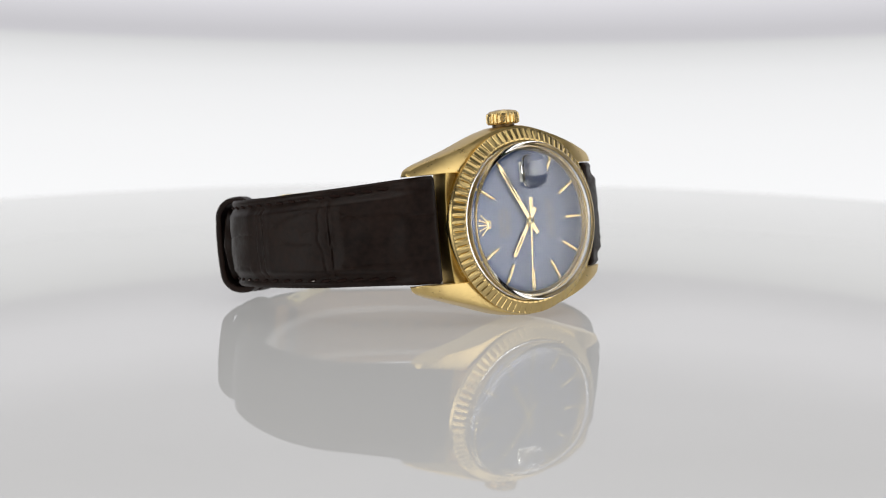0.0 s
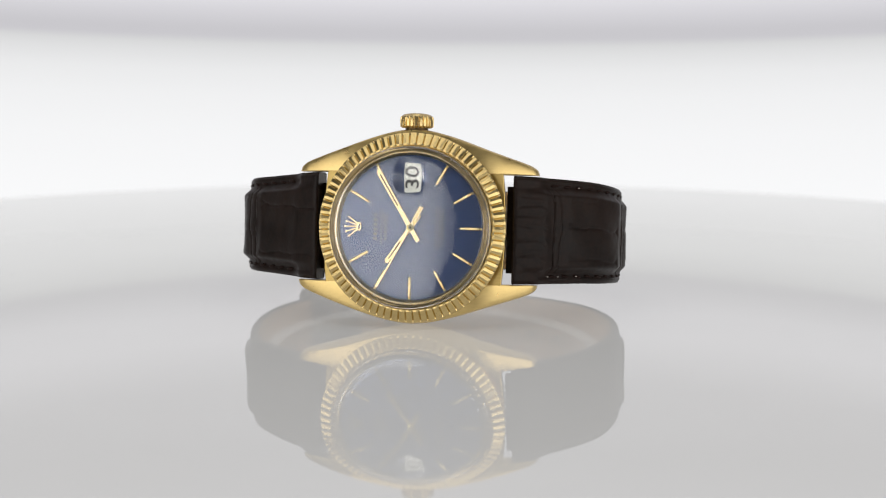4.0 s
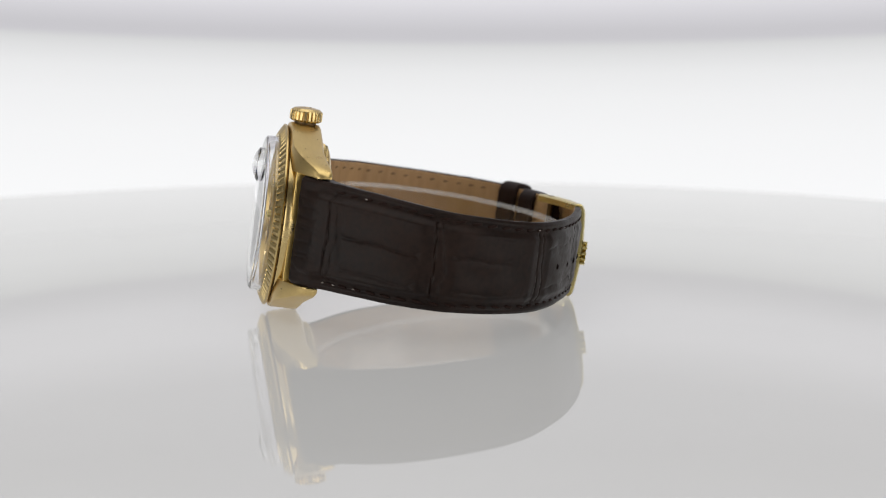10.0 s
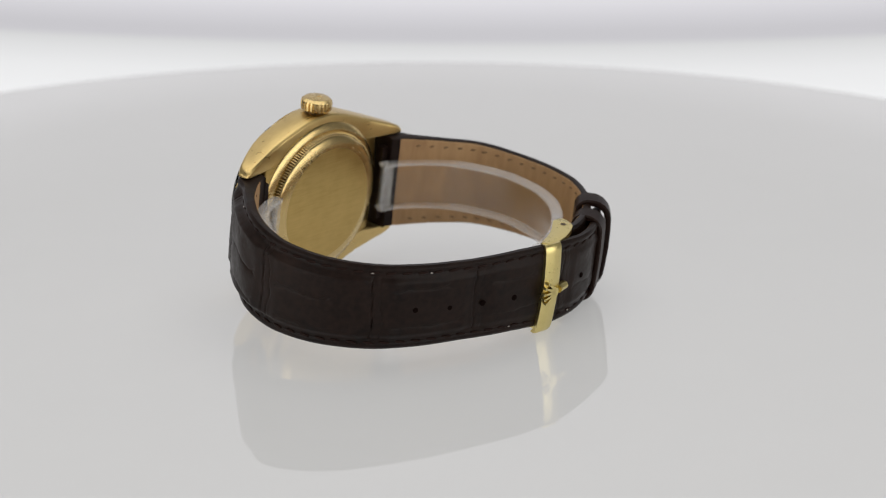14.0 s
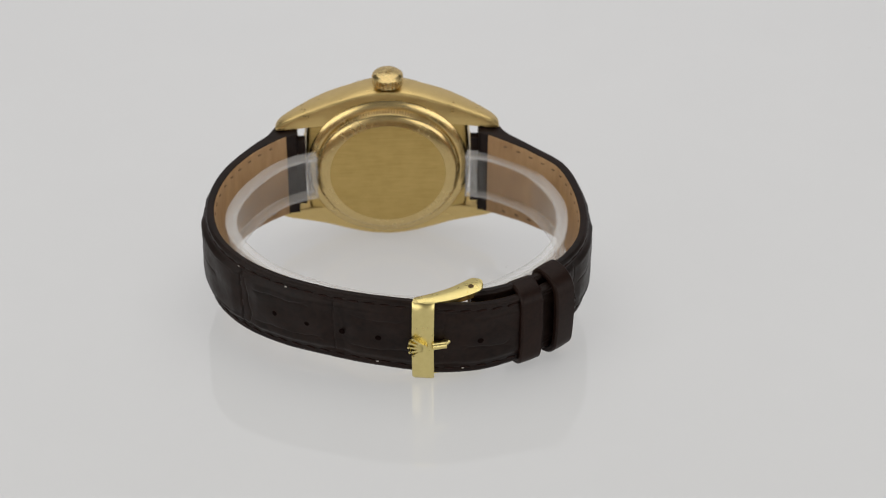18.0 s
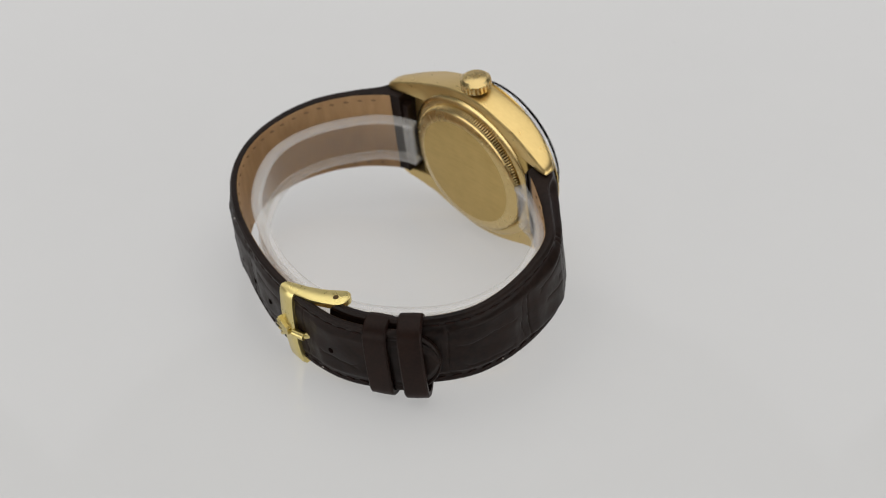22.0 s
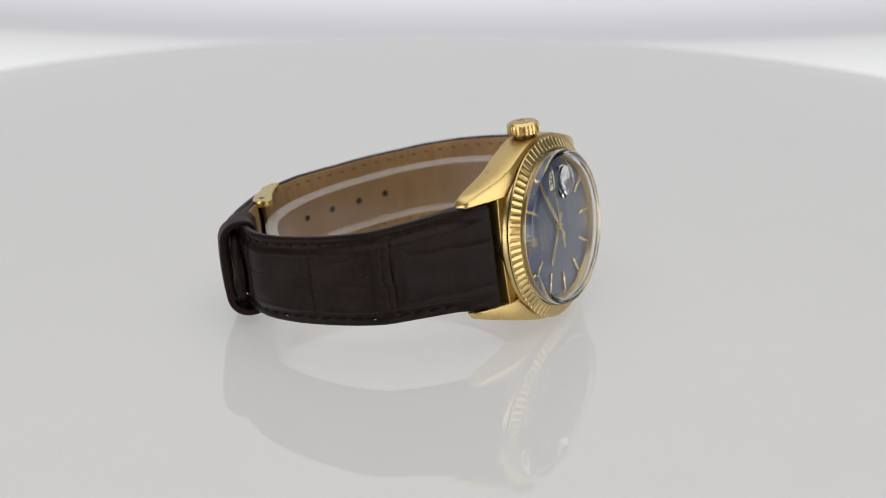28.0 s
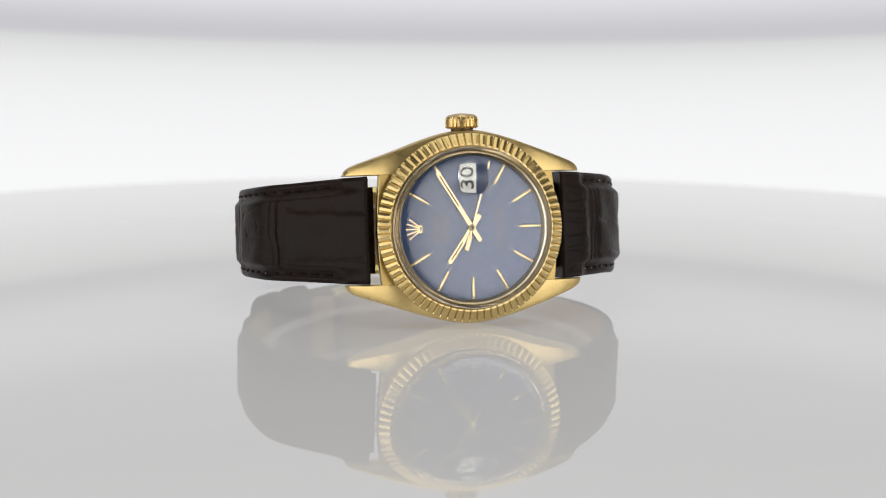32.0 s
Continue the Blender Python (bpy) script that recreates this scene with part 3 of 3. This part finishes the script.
HW_SHORT = [(0, 10.0), (5, 9.75), (14, 9.25), (30, 8.55), (42, 8.2), (75, 8.0)]
# each piece sags or climbs a little on its way round
MID_LONG = [(0, 0), (15, -0.1), (30, -0.6), (52, -0.6), (66, -0.1), (79, 0.2), (89, -0.15), (97, -0.45), (105, -0.3), (130, -0.3)]
MID_SHORT = [(0, 0), (17, 0.0), (30, 0.05), (45, 0.2), (75, 0.3)]
TH_LONG = [(0, 3.6), (5, 2.8), (12, 1.95), (40, 1.5), (130, 1.35)]
TH_SHORT = [(0, 3.6), (5, 2.8), (12, 1.95), (40, 1.6), (75, 1.5)]
BU_LONG = [(0, 1.3), (4, 1.7), (20, 1.25), (45, 0.8), (70, 0.4), (130, 0.3)]
BU_SHORT = [(0, 1.3), (4, 1.7), (20, 1.3), (40, 0.9), (75, 0.4)]
# cross grooves at these lengths, each with the lengthwise creases that follow it
CUTS_LONG = [(-4.0, 0.0, ((1.5, 1.0, 0.4, 0.9, 0.12), (-4.0, -3.2, 0.5, 0.95, 0.12))),
             (8.9, 0.26, ((0.9, 0.4, 0.10, 0.84, 0.24), (-5.0, -5.4, 0.12, 0.82, 0.16), (5.9, 5.6, 0.15, 0.5, 0.10))),
             (30.0, 0.28, ((1.2, 0.8, 0.10, 0.62, 0.24), (-5.2, -5.0, 0.12, 0.85, 0.15), (5.3, 5.0, 0.2, 0.9, 0.10))),
             (52.0, 0.26, ((3.4, 3.9, 0.08, 0.7, 0.18), (-3.9, -3.5, 0.08, 0.85, 0.16))),
             (72.0, 0.22, ((3.2, 3.0, 0.1, 0.6, 0.14), (-3.8, -3.4, 0.1, 0.7, 0.14))),
             (93.0, 0.20, ((-1.8, -2.2, 0.15, 0.6, 0.14),)), (112.0, 0.16, ())]
CUTS_SHORT = [(-2.0, 0.0, ((3.2, 4.0, 0.12, 0.86, 0.24), (-5.4, -5.2, 0.2, 0.9, 0.16))),
              (20.3, 0.28, ((5.6, 3.2, 0.15, 0.72, 0.20), (-1.2, -0.2, 0.1, 0.6, 0.18), (2.0, 1.2, 0.1, 0.3, 0.14))),
              (35.6, 0.24, ((1.8, 1.0, 0.1, 0.9, 0.20), (-4.5, -4.2, 0.2, 0.8, 0.12))),
              (53.0, 0.22, ((1.0, 0.6, 0.1, 0.6, 0.14),))]

bm, lq, ln, ls = build_strap(LONG, HW_LONG, TH_LONG, BU_LONG, CUTS_LONG, MID_LONG, 18.2, True)
strap_long = part("strap_long", bm, LEATHER, watch, "dark brown alligator-grain leather strap piece with holes")
part("lining", build_lining(lq, ln, ls, HW_LONG, TH_LONG, MID_LONG, 3.4, ls[-1] - 8), LINING, strap_long, "tan leather lining")
bm, sq, sn, ss_ = build_strap(SHORT, HW_SHORT, TH_SHORT, BU_SHORT, CUTS_SHORT, MID_SHORT, 18.4)
strap_short = part("strap_short", bm, LEATHER, watch, "dark brown alligator-grain leather strap piece with buckle")
part("lining", build_lining(sq, sn, ss_, HW_SHORT, TH_SHORT, MID_SHORT, 3.4, ss_[-1] - 2), LINING, strap_short, "tan leather lining")


def on_path(q, nrm, ss, s, v, out):
    """The place and axes on a strap at the length s: along, across, outward."""
    i = int(np.clip(np.searchsorted(ss, s), 1, len(ss) - 2))
    x, z = q[i] + nrm[i] * out
    d = q[i + 1] - q[i - 1]
    d /= np.linalg.norm(d)
    m = Matrix(((d[0], 0, nrm[i][0]), (0, 1, 0), (d[1], 0, nrm[i][1]))).to_4x4()
    m.translation = Vector((x, v, z)) * MM
    return m


def shared(name, me, parent, m, label=""):
    ob = new(name, me)
    ob.parent, ob.matrix_basis = parent, m
    if label:
        ob["label"] = label
    return ob


def stitch_mesh(mat, w=0.42, length=1.05):
    bm = bmesh.new()
    bmesh.ops.create_uvsphere(bm, u_segments=6, v_segments=4, radius=1)
    bmesh.ops.scale(bm, verts=bm.verts, vec=(length * MM, w * 0.6 * MM, 0.16 * MM))
    me = bpy.data.meshes.new("stitch")
    bm.to_mesh(me)
    bm.free()
    me.materials.append(mat)
    me.polygons.foreach_set("use_smooth", [True] * len(me.polygons))
    return me


ST, STT, STW = stitch_mesh(THREAD, 0.5, 1.1), stitch_mesh(TANTHREAD, 0.42, 0.62), stitch_mesh(SPECK, 0.16)
for strap, q, nrm, ss, hw, th, mid, s0, s1 in ((strap_long, lq, ln, ls, HW_LONG, TH_LONG, MID_LONG, 4.5, 109), (strap_short, sq, sn, ss_, HW_SHORT, TH_SHORT, MID_SHORT, 4.5, 56)):
    s = s0
    while s < s1:
        for side in (1, -1):
            w, c = interp(s, hw), interp(s, mid)
            shared("stitch", ST, strap, on_path(q, nrm, ss, s, c + side * (w - 1.35), -0.05) @ pose(0, 0, 0, 0, 0, side * 7))
            if 7 < s < (84 if q is lq else 50):
                shared("lining_stitch", STT, strap, on_path(q, nrm, ss, s, c + side * (w - 1.5), -interp(s, th) - 0.12) @ pose(0, 0, 0, 0, 0, side * 12))
        s += 3.0
# small pale specks on the stitching
for strap, q, nrm, ss, hw, mid, spots in ((strap_long, lq, ln, ls, HW_LONG, MID_LONG, ((6.0, -1), (8.3, -1), (13, -1), (13.2, 1), (49, 1), (60, 1), (78, -1), (94, -1))),
                                     (strap_short, sq, sn, ss_, HW_SHORT, MID_SHORT, ((22, -1), (40, -1)))):
    for s, side in spots:
        shared("thread_end", STW, strap, on_path(q, nrm, ss, s, interp(s, mid) + side * (interp(s, hw) - 1.35), 0.12) @ Matrix.Diagonal((0.28, 0.9, 1.0, 1)))

# holes in the long piece: dark discs whose colour holds the shade inside
HOLE = lathe([(0, 0.02), (0.34, 0.03), (0.46, 0.0), (0.58, -0.15), (0, -0.15)], 20)
hole_me = bpy.data.meshes.new("strap_hole")
HOLE.to_mesh(hole_me)
HOLE.free()
hole_me.materials.append(HOLE_SHADE)


def length_at(q, ss, u, back=True):
    """The length along a strap at which it passes the given u behind the case."""
    ok = [i for i in range(len(ss)) if q[i][1] < -40]
    return ss[min(ok, key=lambda i: abs(q[i][0] - u))]


HOLES = [length_at(lq, ls, u) for u in (21.7, 15.8, 9.3, 2.6, -16.4)]
for s in HOLES:
    shared("strap_hole", hole_me, strap_long, on_path(lq, ln, ls, s, -0.7, interp(s, BU_LONG) + 0.11))
    if s < HOLES[4]:
        shared("strap_hole", hole_me, strap_long, on_path(lq, ln, ls, s, -0.7, -interp(s, TH_LONG) - 0.1) @ pose(0, 0, 0, 180, 0, 0) @ Matrix.Diagonal((1.6, 1.5, 1, 1)))


# keepers round both layers
def build_keeper(m, width, hw, lo, hi, round_out, th, bow, mid):
    """A leather loop: flat on the inside, bowed on the outside."""
    bm, rows = bmesh.new(), []
    outline = []
    flat_top = [(x, hi - round_out, 0.0, 1.0, round_out) for x in [(hw - round_out) * (1 - k / 4) for k in range(1, 8)]]
    for cx, cy, a0, c in ((hw - round_out, hi - round_out, 0, round_out), (-hw + round_out, hi - round_out, 90, round_out),
                          (-hw + 1.3, lo + 1.3, 180, 1.3), (hw - 1.3, lo + 1.3, 270, 1.3)):
        for k in range(9):
            a = radians(a0 + 90 * k / 8)
            outline.append((cx, cy, math.cos(a), math.sin(a), c))
        if a0 == 0:
            outline += flat_top
    h = width / 2
    for cx, cy, ca, sa, c in outline:
        p = lambda r: (cx + r * ca + mid, cy + r * sa + (bow * (1 - (cx / hw) ** 2) if sa > 0 else 0.0))
        rows.append([(-h + 0.1, *p(c)), (-h, *p(c + 0.25)), (-h, *p(c + th - 0.3)), (-h + 0.3, *p(c + th)), (0, *p(c + th + 0.06)), (h - 0.3, *p(c + th)),
                     (h, *p(c + th - 0.3)), (h, *p(c + 0.25)), (h - 0.1, *p(c))])
    grid_mesh(bm, rows, close_u=True, close_v=True)
    bmesh.ops.transform(bm, matrix=m, verts=bm.verts)
    return bm


for u, wd, hi, ro, hw, th, bow, mid in ((-24.7, 4.7, 2.2, 2.4, 8.15, 1.0, 0.35, -0.75), (-29.9, 4.6, 2.75, 3.0, 8.3, 1.15, 0.6, -0.3)):
    part("keeper", build_keeper(on_path(sq, sn, ss_, length_at(sq, ss_, u), 0, 0), wd, hw, -1.9, hi, ro, th, bow, mid), KEEPER, watch, "smooth dark brown leather keeper loop")

# buckle
buckle = tagged(new("buckle"), "pale gold pin buckle")
buckle.parent = watch
buckle.location = (0.0003, 0.0002, 0.0003)
BM = on_path(lq, ln, ls, length_at(lq, ls, -6.1), 0, 0)


def arc_bar(u0, u1, half, out, th):
    """The curved front bar of the buckle, bowed across the strap."""
    bm, rows = bmesh.new(), []
    for k in range(41):
        v = -half * math.cos(math.pi * k / 40)
        bow = out - 0.7 * (v / half) ** 2 - 0.45 * max(0.0, (abs(v) - half + 1.4) / 1.4) ** 2.2
        rows.append([(u0, v, bow - th), (u0 - 0.1, v, bow - 0.3), (u0 + 0.4, v, bow), (u1 - 0.4, v, bow - 0.05), (u1 + 0.1, v, bow - 0.35), (u1, v, bow - th)])
    grid_mesh(bm, rows, close_v=True, cap=True)
    return bm


bar = arc_bar(-1.95, 1.95, 9.1, 1.7, 1.2)
bmesh.ops.translate(bar, verts=bar.verts, vec=(0, -0.0007, 0))
bmesh.ops.transform(bar, matrix=BM, verts=bar.verts)
part("bar", bar, PALE, buckle, "broad polished front bar")


def buckle_arm(side):
    """A side arm that runs from the front bar to the hinge."""
    bm, rows = bmesh.new(), []
    p0, p1 = Vector((-4.9, -61.3)), Vector((-17.2, -56.0))
    d = (p1 - p0).normalized()
    nrm = Vector((d.y, -d.x))
    if nrm.y > 0:
        nrm = -nrm
    L = (p1 - p0).length
    for t in [k / 20 for k in range(17)] + [0.85 + 0.15 * math.sin(k * math.pi / 24) for k in range(1, 13)]:
        c = p0 + d * L * t + nrm * (0.9 * math.sin(math.pi * t) - 0.4)
        hgt = interp(t, [(0, 0.95), (0.1, 1.15), (0.4, 1.55), (0.65, 1.8), (0.85, 2.0)]) if t <= 0.85 else 2.0 * math.sqrt(max(0.01, 1 - ((t - 0.85) / 0.15) ** 2))
        y0, y1 = (7.2, 8.5) if side > 0 else (7.9, 9.15)
        rows.append([(*(c + nrm * hgt),), (*(c - nrm * hgt),)])
        a, b = c + nrm * hgt, c - nrm * hgt
        rows[-1] = [(a.x, side * y0, a.y), (a.x, side * (y1 - 0.2), a.y), ((a * 0.86 + b * 0.14).x, side * y1, (a * 0.86 + b * 0.14).y),
                    ((a * 0.14 + b * 0.86).x, side * y1, (a * 0.14 + b * 0.86).y), (b.x, side * (y1 - 0.2), b.y), (b.x, side * y0, b.y)]
    grid_mesh(bm, rows, close_v=True, cap=True)
    return bm


for side in (1, -1):
    arm = part("side_arm", buckle_arm(side), PALE, buckle, "curved pale gold side arm")
part("hinge_pin", rod((-14.9, -9.2, -57.3), (-14.9, 8.55, -57.3), 0.55, 16), SHADED_DARK, buckle, "dark hinge pin end")
tongue = bmesh.new()
add(tongue, rod((-14.7, -0.8, -57.2), (-9.7, -0.8, -62.6), 0.68))
add(tongue, rod((-10.2, -0.8, -62.7), (-7.6, -0.8, -63.2), 0.8))
part("tongue", tongue, PALE, buckle, "gold tongue through a strap hole")
fan = emblem(2.7, -0.25, 0.6, 2.6)
bmesh.ops.transform(fan, matrix=BM @ Matrix.Translation((0.0002, -0.0009, 0.0019)), verts=fan.verts)
part("fan_emblem", fan, PALE, buckle, "small raised fan emblem")

# spring bars between the lugs
for sx in (1, -1):
    part("spring_bar", rod((sx * 19.4, -9.8, -7.8), (sx * 19.4, 9.8, -7.8), 0.6, 16), SHADED_DARK, watch, "steel spring bar")

# ---- clear plastic cuff that holds the strap open ----
cuff = tagged(new("display_cuff"), "clear plastic display cuff inside the closed strap", "display cuff")
CUFF_PATH = [(14.3, -10.15), (18.6, -11.6), (22.8, -14.6), (27.8, -21.5), (30.2, -29), (28.8, -36.5), (22.5, -44.8), (14, -50.2), (4, -54.2), (-7, -55.4), (-17, -52.8),
             (-26, -46.6), (-31, -40.2), (-33, -33), (-32.4, -25.5), (-28, -17.2), (-21, -12), (-15.6, -10.35)]
cq, cn, cs = smooth_path(CUFF_PATH, 0.8)


def cuff_strip(v0, v1, o0, o1, first=0, last=None):
    """A strip of the cuff between two heights and two depths."""
    bm, rows = bmesh.new(), []
    for (x, z), (nx, nz) in list(zip(cq, cn))[first:last]:
        c = interp(x, [(-33, 0.1), (0, 0.0), (30, -0.1)])
        rows.append([(x + nx * o0, c + v1, z + nz * o0), (x + nx * o1, c + v1, z + nz * o1), (x + nx * o1, c + v0, z + nz * o1), (x + nx * o0, c + v0, z + nz * o0)])
    grid_mesh(bm, rows, close_v=True, cap=True)
    return bm


part("band", cuff_strip(-4.6, 4.2, 0.3, 1.2), CUFF, cuff, "clear plastic band").visible_shadow = False
part("upper_edge", cuff_strip(4.22, 4.9, -0.6, 1.6), CUFF_EDGE, cuff, "whitish moulded edge").visible_shadow = False
part("lower_edge", cuff_strip(-5.3, -4.62, -0.6, 1.6), CUFF_EDGE, cuff, "whitish moulded edge").visible_shadow = False
for first, last in ((0, 4), (-4, None)):
    part("end_tab", cuff_strip(-4.6, 4.2, -0.3, 0.28, first, last), CUFF_END, cuff, "whitish moulded end of the cuff").visible_shadow = False


# ---- movement ----
def motions():
    walk(turntable, [(t, pose(0, 0, 0, 0, 0, a)) for t, a in TURN])
    walk(watch, [(t, pose(0, 0, 0, 0, 0, a) @ WATCH_AT) for t, a in TURN])
    walk(cuff, [(t, pose(0, 0, 0, 0, 0, a) @ WATCH_AT) for t, a in TURN])
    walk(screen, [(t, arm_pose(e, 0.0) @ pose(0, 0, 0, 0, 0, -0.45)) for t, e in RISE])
    walk(second_hand, [(t, pose(0, 0, DIAL_Z, 0, 0, 90 - 6 * (45.75 + t))) for t in range(0, 33, 2)])


motions()
